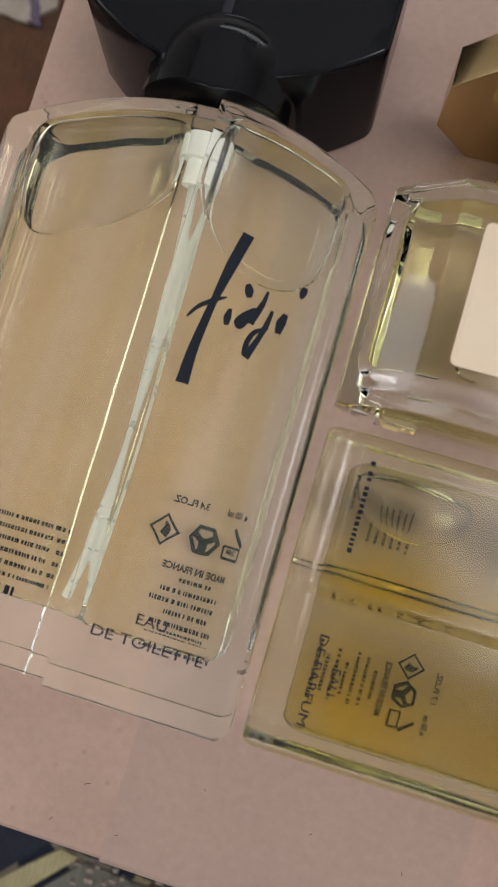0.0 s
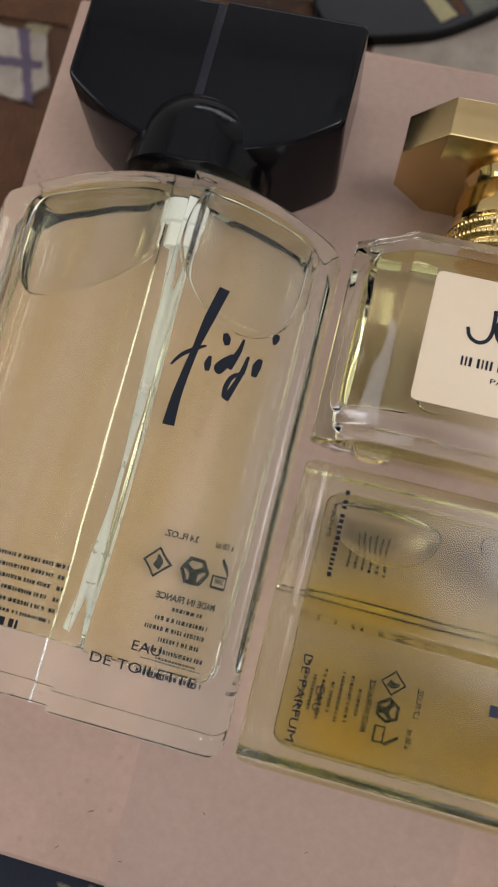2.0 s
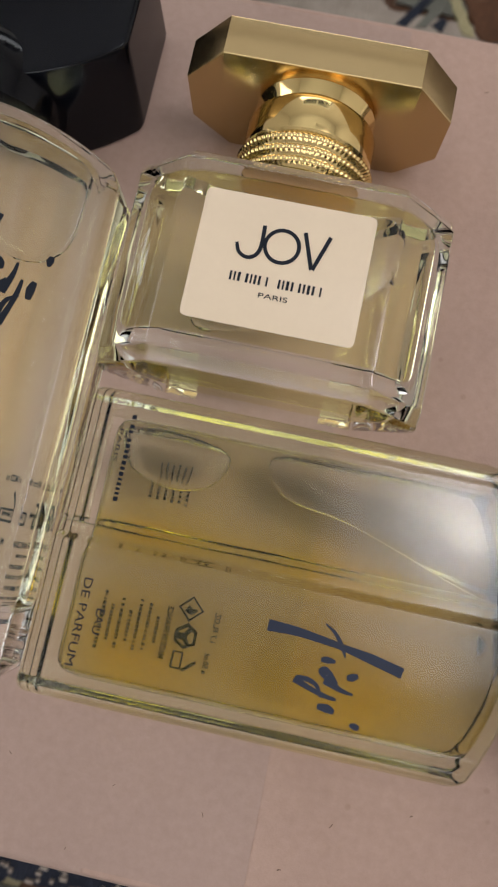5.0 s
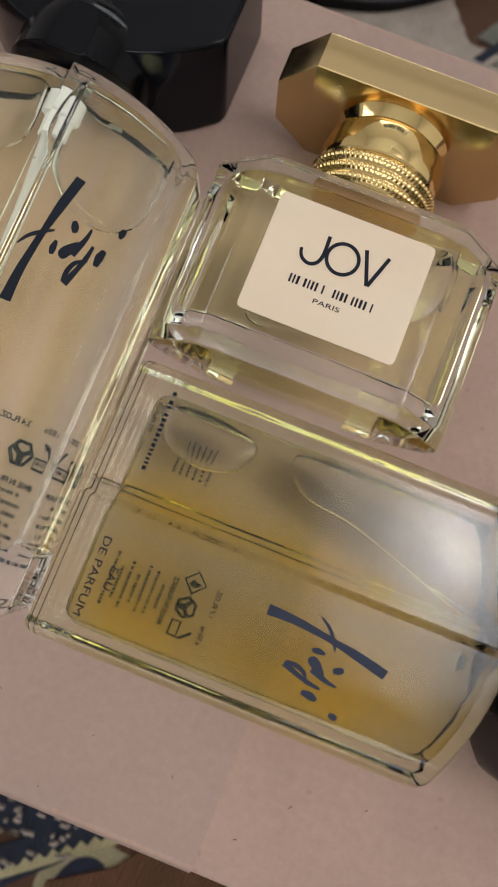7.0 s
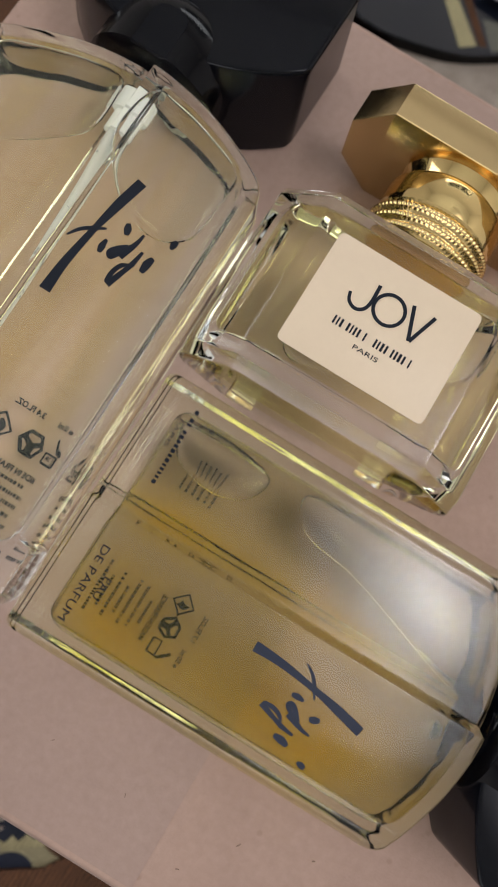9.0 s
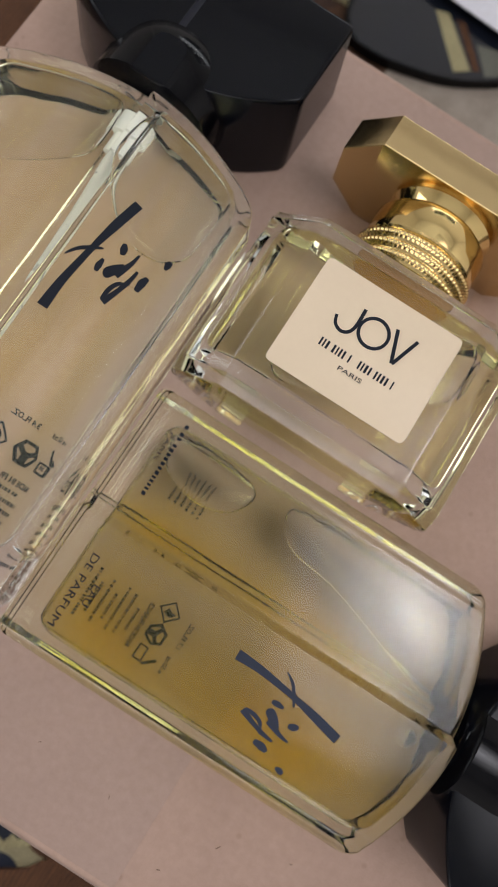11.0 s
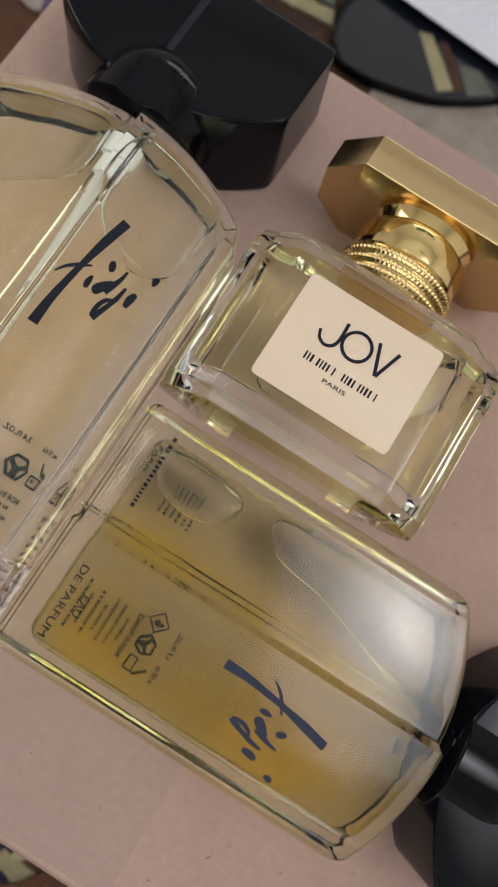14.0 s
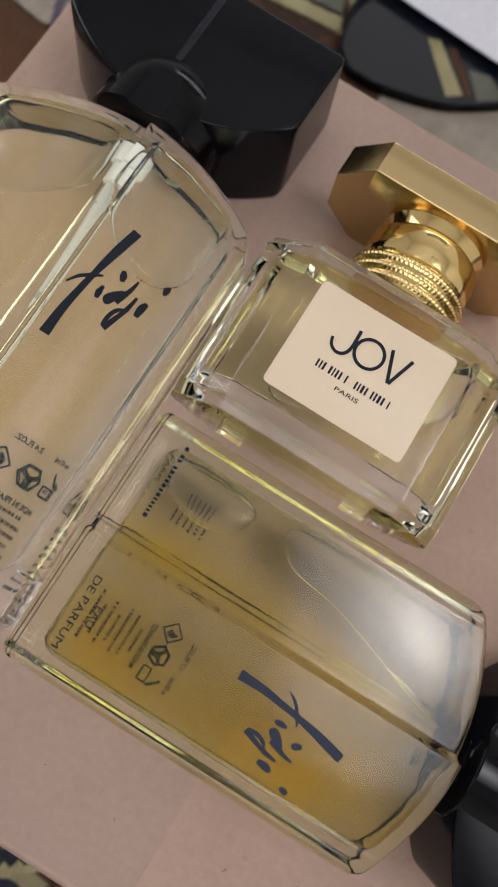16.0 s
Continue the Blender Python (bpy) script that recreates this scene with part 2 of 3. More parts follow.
def pebble(points, w, thick):
    """A flat bubble: its outline in u and v, its upper face at w."""
    line = smooth_line(points)
    c = sum(line, Vector((0, 0))) / len(line)
    bm = bmesh.new()
    rings = []
    for s, d in ((0.12, 1), (0.35, 0.98), (0.56, 0.92), (0.72, 0.8), (0.84, 0.64), (0.91, 0.5), (0.96, 0.36), (0.99, 0.22), (1, 0.14), (0.99, 0.06), (0.965, 0.02), (0.93, 0)):
        rings.append([bm.verts.new((*(c + (p - c) * s), w - thick * d)) for p in line])
    for a, b in zip(rings, rings[1:]):
        for i in range(len(line)):
            j = (i + 1) % len(line)
            bm.faces.new((a[i], a[j], b[j], b[i]))
    bm.faces.new(rings[0])
    bm.faces.new(rings[-1])
    return bm


def lathe(profile, n=48, flat=None, ribs=None):
    """Turned about the v axis; profile of (v, radius). flat cuts the w side off at that height."""
    bm = bmesh.new()
    rings = []
    for row, (v, rad) in enumerate(profile):
        ring = []
        for i in range(n):
            a = 2 * math.pi * i / n
            r = rad * (1 + (ribs[1] * (0.5 - 0.5 * math.cos(math.pi * i / 2)) if ribs and row in ribs[0] else 0))
            w = r * math.cos(a)
            ring.append(bm.verts.new((r * math.sin(a), v, min(w, flat) if flat else w)))
        rings.append(ring)
    for a, b in zip(rings, rings[1:]):
        for i in range(n):
            j = (i + 1) % n
            bm.faces.new((a[i], a[j], b[j], b[i]))
    bm.faces.new(rings[0])
    bm.faces.new(rings[-1])
    return bm


def stroke(bm, points, widths, w, thick=0.012):
    """A flat brush stroke of changing width along a line in u and v."""
    line = smooth_line(points, 6, closed=False)
    n = len(line)
    sides = []
    for i, p in enumerate(line):
        d = (line[min(i + 1, n - 1)] - line[max(i - 1, 0)]).normalized()
        at = i / (n - 1) * (len(widths) - 1)
        j = min(int(at), len(widths) - 2)
        half = (widths[j] + (widths[j + 1] - widths[j]) * (at - j)) / 2
        off = Vector((-d.y, d.x)) * half
        sides.append([bm.verts.new((*(p + s * off), z)) for z in (w, w + thick) for s in (1, -1)])
    for a, b in zip(sides, sides[1:]):
        for i, j in ((0, 1), (1, 3), (3, 2), (2, 0)):
            bm.faces.new((a[i], a[j], b[j], b[i]))
    for s in (sides[0], sides[-1]):
        bm.faces.new((s[0], s[1], s[3], s[2]))


def tube(bm, points, r, n=14):
    """A round tube along a smooth line."""
    line = smooth_line(points, 8, closed=False)
    rings = []
    for i, p in enumerate(line):
        d = (line[min(i + 1, len(line) - 1)] - line[max(i - 1, 0)]).normalized()
        a = d.cross(Vector((0, 0, 1))).normalized()
        b = a.cross(d)
        rings.append([bm.verts.new(p + (a * math.cos(2 * math.pi * k / n) + b * math.sin(2 * math.pi * k / n)) * r) for k in range(n)])
    for a, b in zip(rings, rings[1:]):
        for k in range(n):
            bm.faces.new((a[k], a[(k + 1) % n], b[(k + 1) % n], b[k]))
    bm.faces.new(rings[0]), bm.faces.new(rings[-1])


def ring_bm(bm, u, v, w, r0, r1, n=32, squash=1.0, thick=0.012):
    line = [(math.cos(2 * math.pi * i / n), math.sin(2 * math.pi * i / n)) for i in range(n)]
    rows = [[bm.verts.new((u + r * c * squash, v + r * s, z)) for c, s in line] for r, z in ((r0, w), (r1, w), (r1, w + thick), (r0, w + thick))]
    for k in range(4):
        a, b = rows[k], rows[(k + 1) % 4]
        for i in range(n):
            j = (i + 1) % n
            bm.faces.new((a[i], a[j], b[j], b[i]))


def letters(text, height, mat, parent, m, width=None, name="lettering", bold=0.0):
    """Raised letters with their middle at m, in the built-in font; width fits the line."""
    curve = bpy.data.curves.new("line", "FONT")
    curve.body, curve.align_x, curve.align_y = text, "CENTER", "CENTER"
    curve.offset = height * CM * bold
    curve.size, curve.extrude, curve.resolution_u = height * CM / 0.7, 0.00003, 3
    tmp = bpy.data.objects.new("line", curve)
    me = bpy.data.meshes.new_from_object(tmp)
    bpy.data.objects.remove(tmp)
    xs = [v.co.x for v in me.vertices]
    s = width * CM / (max(xs) - min(xs)) if width else 1.0
    me.transform(m @ Matrix.Diagonal((s, 1, 1, 1)))
    me.name = name
    me.materials.append(mat)
    ob = new(name, me)
    ob.parent = parent
    return ob


def bars(parent, mat, rows, w, thick=0.008, name="fine_print", gap=0.026, lo=0.03, hi=0.085, rng=random.Random(5)):
    """Lines of unreadable print: rows of (u0, u1, v, height), broken into word-long bars."""
    bm = bmesh.new()
    for u0, u1, v, h in rows:
        u = u0
        while u < u1 - 0.04:
            e = min(u + rng.uniform(lo, hi), u1)
            box_bm(u, e, v - h / 2, v + h / 2, w, w + thick, 0, bm)
            u = e + gap * (2.5 if rng.random() < 0.18 else 1)
    return tagged(part(name, bm, mat, parent, smooth=0), kind="stuff")


def clear_thing(ob, shade=False):
    ob.visible_shadow = shade
    return ob


def cm(x, y, z=0.0, rz=0.0):
    return pose(x * CM, y * CM, z * CM, 0, 0, rz)


# ---- room ----
FLOOR = -9.0
for name, dims, mat in (
    ("wall_east", (200, 206, -200, 200, FLOOR, 240), WALL),
    ("ceiling", (-206, 206, -206, 206, 240, 246), CEIL), ("floor", (-206, 206, -206, 206, FLOOR - 6, FLOOR - 0.8), WALL)):
    tagged(part(name, box_bm(*dims), mat, smooth=0), "plain painted room surface" if name != "floor" else "plain floor under the rug", name.split("_")[0], kind="structure")



def walled_window(name, wall, m, label):
    """A wall 4 m long with a low window in it, built along x and set by m; its window hangs in the opening."""
    bm = bmesh.new()
    for dims in ((-206, -74, 200, 206, FLOOR, 240), (74, 206, 200, 206, FLOOR, 240), (-74, 74, 200, 206, FLOOR, 36), (-74, 74, 200, 206, 154, 240)):
        box_bm(*dims, 0, bm)
    ob = tagged(part(wall, bm, WALL, smooth=0), "plain painted wall with a low window opening", "wall", kind="structure")
    ob.matrix_world = m
    win = thing(name, m, label, "window", kind="structure")
    for x0, x1, z0, z1 in ((-74, -69, 36, 154), (69, 74, 36, 154), (-3, 3, 41, 149), (-69, 69, 36, 41), (-69, 69, 149, 154)):
        part("window_frame", box_bm(x0, x1, 201, 205, z0, z1, 0.4), WHITE, win)
    part("window_sill", box_bm(-78, 78, 194, 201, 32, 36, 0.6), WHITE, win)
    for x0, x1 in ((-69, -3), (3, 69)):
        part("pane", box_bm(x0, x1, 202.8, 203.2, 41, 149), GLASS, win, smooth=0).visible_shadow = False


# No window is in view; these three are assumed, to house the lamps.
walled_window("window_1", "wall_north", cm(0, 0), "unseen white-framed window, assumed, in a plain painted wall")
walled_window("window_2", "wall_west", cm(0, 0, 0, 90), "unseen white-framed window, assumed, in a plain painted wall")
walled_window("window_3", "wall_south", cm(0, 0, 0, 180), "unseen white-framed window, assumed, in a plain painted wall")


def rug_material():
    m, nt, p = material("woven_rug")
    co = nt.nodes.new("ShaderNodeTexCoord")
    warp = noise_tex(nt, 9, 3)
    add = nt.nodes.new("ShaderNodeVectorMath")
    add.operation = "MULTIPLY_ADD"
    nt.links.new(warp.outputs["Color"], add.inputs[0])
    add.inputs[1].default_value = (0.06, 0.06, 0)
    nt.links.new(co.outputs["Object"], add.inputs[2])
    v = node(nt, "ShaderNodeTexVoronoi", Scale=13.0)
    v.feature = "F1"
    nt.links.new(add.outputs[0], v.inputs["Vector"])
    col = ramp(nt, v.outputs["Distance"], [(0.0, (0.30, 0.25, 0.19)), (0.22, (0.015, 0.02, 0.04)), (0.34, (0.36, 0.31, 0.18)), (0.4, (0.10, 0.045, 0.02)), (0.62, (0.055, 0.025, 0.014)), (0.75, (0.33, 0.29, 0.23))], True)
    pile = noise_tex(nt, 900, 3)
    base = mix(nt, 0.6, col.outputs[0], ramp(nt, pile.outputs[0], [(0.3, (0.35, 0.35, 0.35)), (0.7, (1, 1, 1))]).outputs[0], "MULTIPLY")
    nt.links.new(base, p.inputs["Base Color"])
    p.inputs["Roughness"].default_value = 0.95
    bump(nt, p, pile.outputs[0], 0.8, 0.002)
    return m


RUG = rug_material()


def pile_yarn(name, colour, low=0.75):
    m, nt, p = material(name)
    co = nt.nodes.new("ShaderNodeTexCoord")
    w = node(nt, "ShaderNodeTexWave", Scale=190.0, Distortion=5.0, Detail=3.0, Detail_Scale=2.0)
    nt.links.new(co.outputs["Object"], w.inputs["Vector"])
    patch = noise_tex(nt, 60, 3)
    base = mix(nt, w.outputs["Fac"], tuple(c * low for c in colour), colour)
    base = mix(nt, 0.55, base, ramp(nt, patch.outputs[0], [(0.3, (0.45, 0.42, 0.4)), (0.65, (1, 1, 1))]).outputs[0], "MULTIPLY")
    nt.links.new(base, p.inputs["Base Color"])
    p.inputs["Roughness"].default_value = 0.95
    bump(nt, p, w.outputs["Fac"], 0.35, 0.001)
    return m


NAVY, CREAM, BROWN, BEIGE, OLIVE, VIOLET = (pile_yarn("yarn_" + n, c, 0.4 if n == "brown" else 0.75) for n, c in (("navy", (0.012, 0.016, 0.03)), ("cream", (0.42, 0.37, 0.2)), ("brown", (0.13, 0.052, 0.019)), ("beige", (0.40, 0.34, 0.28)), ("olive", (0.16, 0.16, 0.13)), ("violet", (0.12, 0.09, 0.14))))


def flat(points, z0, z1, rough_edge=0.0):
    bm = bmesh.new()
    line, n = [], len(points)
    for i, p in enumerate(points):
        q = points[(i + 1) % n]
        k = max(1, int(math.dist(p, q) / 0.35)) if rough_edge else 1
        for j in range(k):
            t = j / k
            off = rough_edge * (0.5 if (i + j) % 2 else -0.5)
            line.append((p[0] + (q[0] - p[0]) * t + off, p[1] + (q[1] - p[1]) * t + off))
    lo = [bm.verts.new((*p, z0)) for p in line]
    hi = [bm.verts.new((*p, z1)) for p in line]
    bm.faces.new(lo), bm.faces.new(hi)
    for i in range(len(line)):
        j = (i + 1) % len(line)
        bm.faces.new((lo[i], lo[j], hi[j], hi[i]))
    return bm


def zigzag(a, b, width, n):
    """The outline of a woven stripe from a to b, with teeth along its upper side."""
    a, b = Vector(a), Vector(b)
    d = (b - a).normalized()
    up = Vector((-d.y, d.x)) * width
    teeth = [a + (b - a) * (i / n) + up * (0.95 if i % 2 else 0.5) for i in range(n, -1, -1)]
    return [tuple(p) for p in (a, b, *teeth)]


rug = thing("rug", cm(0, 0, FLOOR), "patterned woven rug in brown, cream and navy under the box", "rug", kind="structure")
part("pile", box_bm(-90, 90, -90, 90, -0.8, 0, 0.3), RUG, rug)
for name, mat, pts in (
    ("beige_field", BEIGE, [(-3.5, 10), (16, 8), (18, 15.6), (3.4, 15.8), (1.5, 18.2), (-3.2, 15)]),
    ("grey_field", OLIVE, [(3.6, 16.2), (6.6, 16.0), (8.2, 19.5), (5.0, 18.6)]),
    ("cream_stripe", CREAM, [(-8.2, 21), (-7.3, 21), (-4.3, 14.9), (-5.2, 14.9)]),
    ("cream_stripe", CREAM, [(-11, 16.9), (-6.7, 17.3), (-6.3, 16.6), (-11, 16.2)]),
    ("grey_field", OLIVE, [(-11, 21), (-8.3, 21), (-6.8, 17.5), (-11, 17.1)]),
    ("navy_field", NAVY, [(-16, -18.6), (2.0, -18.6), (0.3, -20.4), (-7.0, -20.1), (-9.5, -22.8), (-16, -23)]),
    ("cream_stripe", CREAM, [(-9.0, -22.4), (-6.6, -20.25), (-5.8, -20.25), (-8.0, -22.6)]),
    ("navy_field", NAVY, [(-3.0, -21.6), (0.8, -18.9), (2.2, -18.9), (-1.6, -22.4)]),
    ("cream_stripe", CREAM, zigzag((-3.4, -23.35), (2.0, -19.3), 0.5, 26)),
    ("grey_field", OLIVE, [(-7.6, -22.5), (-5.6, -20.4), (-2.5, -20.6), (-2.5, -23)]),
    ("brown_field", BROWN, [(0.1, -21.4), (2.2, -20.1), (3.0, -19), (14, -18.4), (14, -24), (0, -24)]),
    ("cream_field", BEIGE, [(-21, 9.8), (-17.6, 9.3), (-16.5, 10.3), (-17.3, 12.5), (-21, 12.7)]),
    ("violet_line", VIOLET, [(-18.6, 12.6), (-18.1, 12.7), (-16.9, 9.3), (-17.3, 9.3)]),
    ("violet_line", VIOLET, [(-20.5, 10.6), (-20.5, 11.1), (-17.0, 11.3), (-17.0, 10.9)]),
    ("navy_line", NAVY, [(3.8, 15.2), (4.8, 16.7), (5.2, 16.7), (4.2, 15.1)]),
    ("grey_field", OLIVE, [(4.6, 15.2), (5.3, 16.4), (5.8, 16.4), (5.0, 15.2)]),
    ("cream_stripe", CREAM, [(5.7, 16.9), (6.2, 16.9), (7.1, 15.2), (6.6, 15.2)]),
    ("navy_line", NAVY, [(5.3, 15.4), (5.6, 15.8), (5.9, 15.7), (5.7, 15.1)]),
    ("brown_field", BROWN, [(6.35, 16.9), (9.5, 17.4), (10, 15.1), (7.3, 15.1)]),
    ("brown_field", BROWN, [(-22, 2), (-13, 2), (-13, 9.0), (-16.3, 9.0), (-22, 9.4)]),
    ("brown_field", BROWN, [(-22, 12.9), (-16.5, 13.2), (-14, 11), (-12.5, 18), (-22, 18)])):
    part(name, flat(pts, 0.0, 0.12 + 0.004 * len(rug.children), 0.05), mat, rug, smooth=0)

rng = random.Random(11)
bm = bmesh.new()
for i in range(110):
    x, y = rng.uniform(-6.0, 0.6), rng.uniform(-22.0, -18.8)
    if y > 0.55 * x - 20.6:
        box_bm(x, x + rng.uniform(0.1, 0.3), y, y + rng.uniform(0.06, 0.14), 0.1, 0.3, 0, bm)
tagged(part("fleck", bm, BEIGE, rug, "beige flecks woven into the dark border", smooth=0), kind="stuff")

# ---- glossy dark tray and a white sheet beyond the box ----
tray = thing("tray", cm(0, 0, FLOOR), "black glossy oval tray lying on the rug behind the box", "tray")
oval = [(-5.4, 15.0), (-4.2, 14.8), (-2.9, 15.0), (-0.9, 15.6), (0.6, 16.5), (2.0, 17.7), (2.9, 19.4), (2.2, 21.6), (-1, 22.5), (-4.5, 21.6), (-6.4, 18.6), (-6.2, 16.2)]
line = [(p.x, p.y) for p in smooth_line(oval, 8)]
part("tray_floor", flat(line, 0.13, 0.3), plastic("gloss_navy", (0.006, 0.008, 0.014), 0.12, 0.5), tray, smooth=0)
bm = bmesh.new()
rows = []
mid = Vector((-1.6, 18.8))
for s, z in ((0.96, 0.3), (0.965, 0.62), (0.985, 0.7), (1.005, 0.66), (1.01, 0.14)):
    rows.append([bm.verts.new((*(mid + (Vector(p) - mid) * s), z)) for p in line])
for a, b in zip(rows, rows[1:]):
    for i in range(len(line)):
        j = (i + 1) % len(line)
        bm.faces.new((a[i], a[j], b[j], b[i]))
part("rim", bm, BLACK, tray, "raised black rim")
# Reflections of the rug in the glossy tray, laid on as thin coloured pieces.
for name, mat, label, pts in (("painted_stripe", CREAM, "cream stripe, drawn reflection of the rug", [(-2.9, 18.6), (-2.3, 18.8), (-0.1, 16.9), (-0.7, 16.4)]),
                              ("painted_patch", OLIVE, "greyish brown patch, drawn reflection of the rug", [(-0.5, 18.2), (0.5, 18.5), (1.6, 17.8), (0.6, 17.0)]),
                              ("painted_stripe", BROWN, "brown stripe, drawn reflection of the rug", [(-1.9, 18.8), (-1.4, 18.8), (0.3, 17.1), (0.0, 16.95)])):
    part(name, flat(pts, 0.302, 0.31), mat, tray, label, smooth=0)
sheet = thing("paper_sheet", cm(0, 0, FLOOR), "white paper sheet lying over the tray", "paper")
part("sheet", flat([(-6.2, 19.3), (2.2, 18.75), (9, 24), (2, 34)], 0.75, 0.8), paper_like("white_paper", (0.74, 0.74, 0.8), (0.7, 0.7, 0.77), 0.6, specks=False), sheet, smooth=0)


SCUFFS = ((-4.9, -13.9, 0.4, 0.09), (-3.9, -14.8, 0.2, 0.05), (-0.4, -15.0, 1.2, 0.04), (-5.5, -14.9, 0.9, 0.06), (4.6, -14.4, 0.3, 0.05), (7.4, -12.6, 0.5, 0.04), (5.6, -13.2, 1.0, 0.07), (2.6, -13.6, 2.0, 0.06), (0.4, -13.4, 0.7, 0.05), (-2.2, -13.2, 2.4, 0.05), (6.2, 6.1, 0.3, 0.06), (8.4, 1.2, 1.4, 0.06), (-0.6, 6.4, 0.8, 0.05), (9.6, -2.0, 0.2, 0.05))

# ---- cardboard box ----
box = thing("cardboard_box", cm(0, 0), "closed brown cardboard box with packing tape along its top", "box")
part("carton", box_bm(-11.55, 11.7, -15.68, 7.75, FLOOR, -0.32, 0.25), CARD, box)
part("flap", box_bm(-11.5, -0.03, -15.42, 7.68, -0.31, 0.0, 0.12), CARD, box)
part("flap", box_bm(0.03, 11.65, -15.5, 7.68, -0.31, 0.0, 0.12), CARD, box)
bm = bmesh.new()
rows = []
for y, z in ((-15.76, -7.0), (-15.74, -0.9), (-15.66, -0.35), (-15.5, -0.08), (-15.3, 0.012), (7.5, 0.012), (7.72, -0.1), (7.8, -0.4), (7.82, -7.0)):
    rows.append([bm.verts.new((x + 0.02 * math.sin(y * 3 + x), y, z)) for x in (-4.13, -2.0, 0.0, 2.0, 3.86)])
for a, b in zip(rows, rows[1:]):
    for i in range(4):
        bm.faces.new((a[i], a[i + 1], b[i + 1], b[i]))
part("packing_tape", bm, TAPE, box, "wide greyish packing tape")

bm = bmesh.new()
for x, y, a, n in SCUFFS:
    d = Vector((math.cos(a), math.sin(a))) * n
    stroke(bm, [(x - d.x, y - d.y), (x + d.y * 0.2, y + d.x * 0.2), (x + d.x, y + d.y)], [0.008, 0.024, 0.008], 0.0, 0.016)
tagged(part("scuff", bm, plastic("scuff_mark", (0.2, 0.135, 0.1), 0.8, gloss=0.1), box, smooth=0), kind="stuff")


# ---- perfume bottles with a stepped front ----
def step(lo, hi, at, s=0.09):
    def f(u):
        t = min(max((u - at + s) / (2 * s), 0.0), 1.0)
        return lo + (hi - lo) * t * t * (3 - 2 * t)
    return f


def stepped(h, r, corner, base, top0, arch, back, front, round_to, at=(0.0, 0.0), n=40, ripple=0.0, side=0.9, rim=0.0, slope=0.09, foot=0.0, c=0.0):
    """A slab centred c across, whose back and front each step up at the two given lines, and whose top is arched about 0."""
    at = [x - c for x in at]
    us = spread(h, r, n, [x + d for x in at for d in (slope * i / 6 for i in range(-6, 7))])
    if rim:
        us = sorted({*us, *[round(sg * (h - 0.05 * i), 3) for i in range(1, 19) for sg in (-1, 1)]})
    b, f = step(*back, at[0], slope), step(*front, at[1], slope)
    def wave(u):
        d = h - abs(u)
        return rim * math.sin(19 * d) * max(0.0, 1 - d / 0.95) * min(1.0, d / 0.1) + ripple * (math.sin(3.1 * u + base) + 0.6 * math.sin(7.3 * u + h))
    bm = slab(us, lambda u: base + drop(u, h, corner), lambda u: top0 - arch * (u + c) ** 2 - drop(u, h, corner),
                lambda u: b(u) + drop(u, h, r) * side + wave(u), lambda u: f(u) - drop(u, h, r) * side - wave(u + 1 if ripple else u), round_to, foot=foot)
    bm.transform(Matrix.Translation((c, 0, 0)))
    return bm


def logo(bm, w, s=1.0, du=0.0, dv=0.0):
    """The hand-brushed mark: one long stroke and small dabs."""
    def at(*pts):
        return [(u * s + du, v * s + dv) for u, v in pts]
    for n, (pts, widths) in enumerate((
        (((1.71, 9.46), (1.55, 8.75), (1.42, 8.02), (1.34, 7.43), (1.28, 6.84), (1.27, 6.18)), (0.253, 0.241, 0.152, 0.177, 0.215, 0.278)),
        (((0.97, 7.51), (1.14, 7.77), (1.39, 7.96), (1.64, 8.1)), (0.038, 0.089, 0.101, 0.038)),
        (((1.98, 8.47), (2.04, 8.34), (2.08, 8.21)), (0.089, 0.19, 0.101)),
        (((1.78, 7.89), (1.77, 7.7), (1.79, 7.55)), (0.063, 0.165, 0.089)),
        (((2.42, 8.42), (2.39, 8.19), (2.33, 7.99), (2.24, 7.7)), (0.051, 0.101, 0.139, 0.152)),
        (((2.28, 8), (2.09, 7.83), (1.99, 7.68), (2.06, 7.6), (2.18, 7.75), (2.3, 7.9)), (0.114, 0.139, 0.139, 0.127, 0.101, 0.076)),
        (((2.61, 8.06), (2.57, 7.76), (2.49, 7.45), (2.34, 7.01)), (0.063, 0.114, 0.114, 0.165)),
        (((2.3, 7.06), (2.29, 7.32), (2.39, 7.56), (2.63, 7.69)), (0.114, 0.114, 0.101, 0.038)),
        (((2.89, 8.06), (2.84, 7.88), (2.83, 7.65)), (0.101, 0.203, 0.114)),
        (((3.12, 8.69), (3.1, 8.58), (3.09, 8.46)), (0.101, 0.165, 0.063)))):
        stroke(bm, at(*pts), [x * s for x in widths], w, 0.012 + 0.0015 * n)


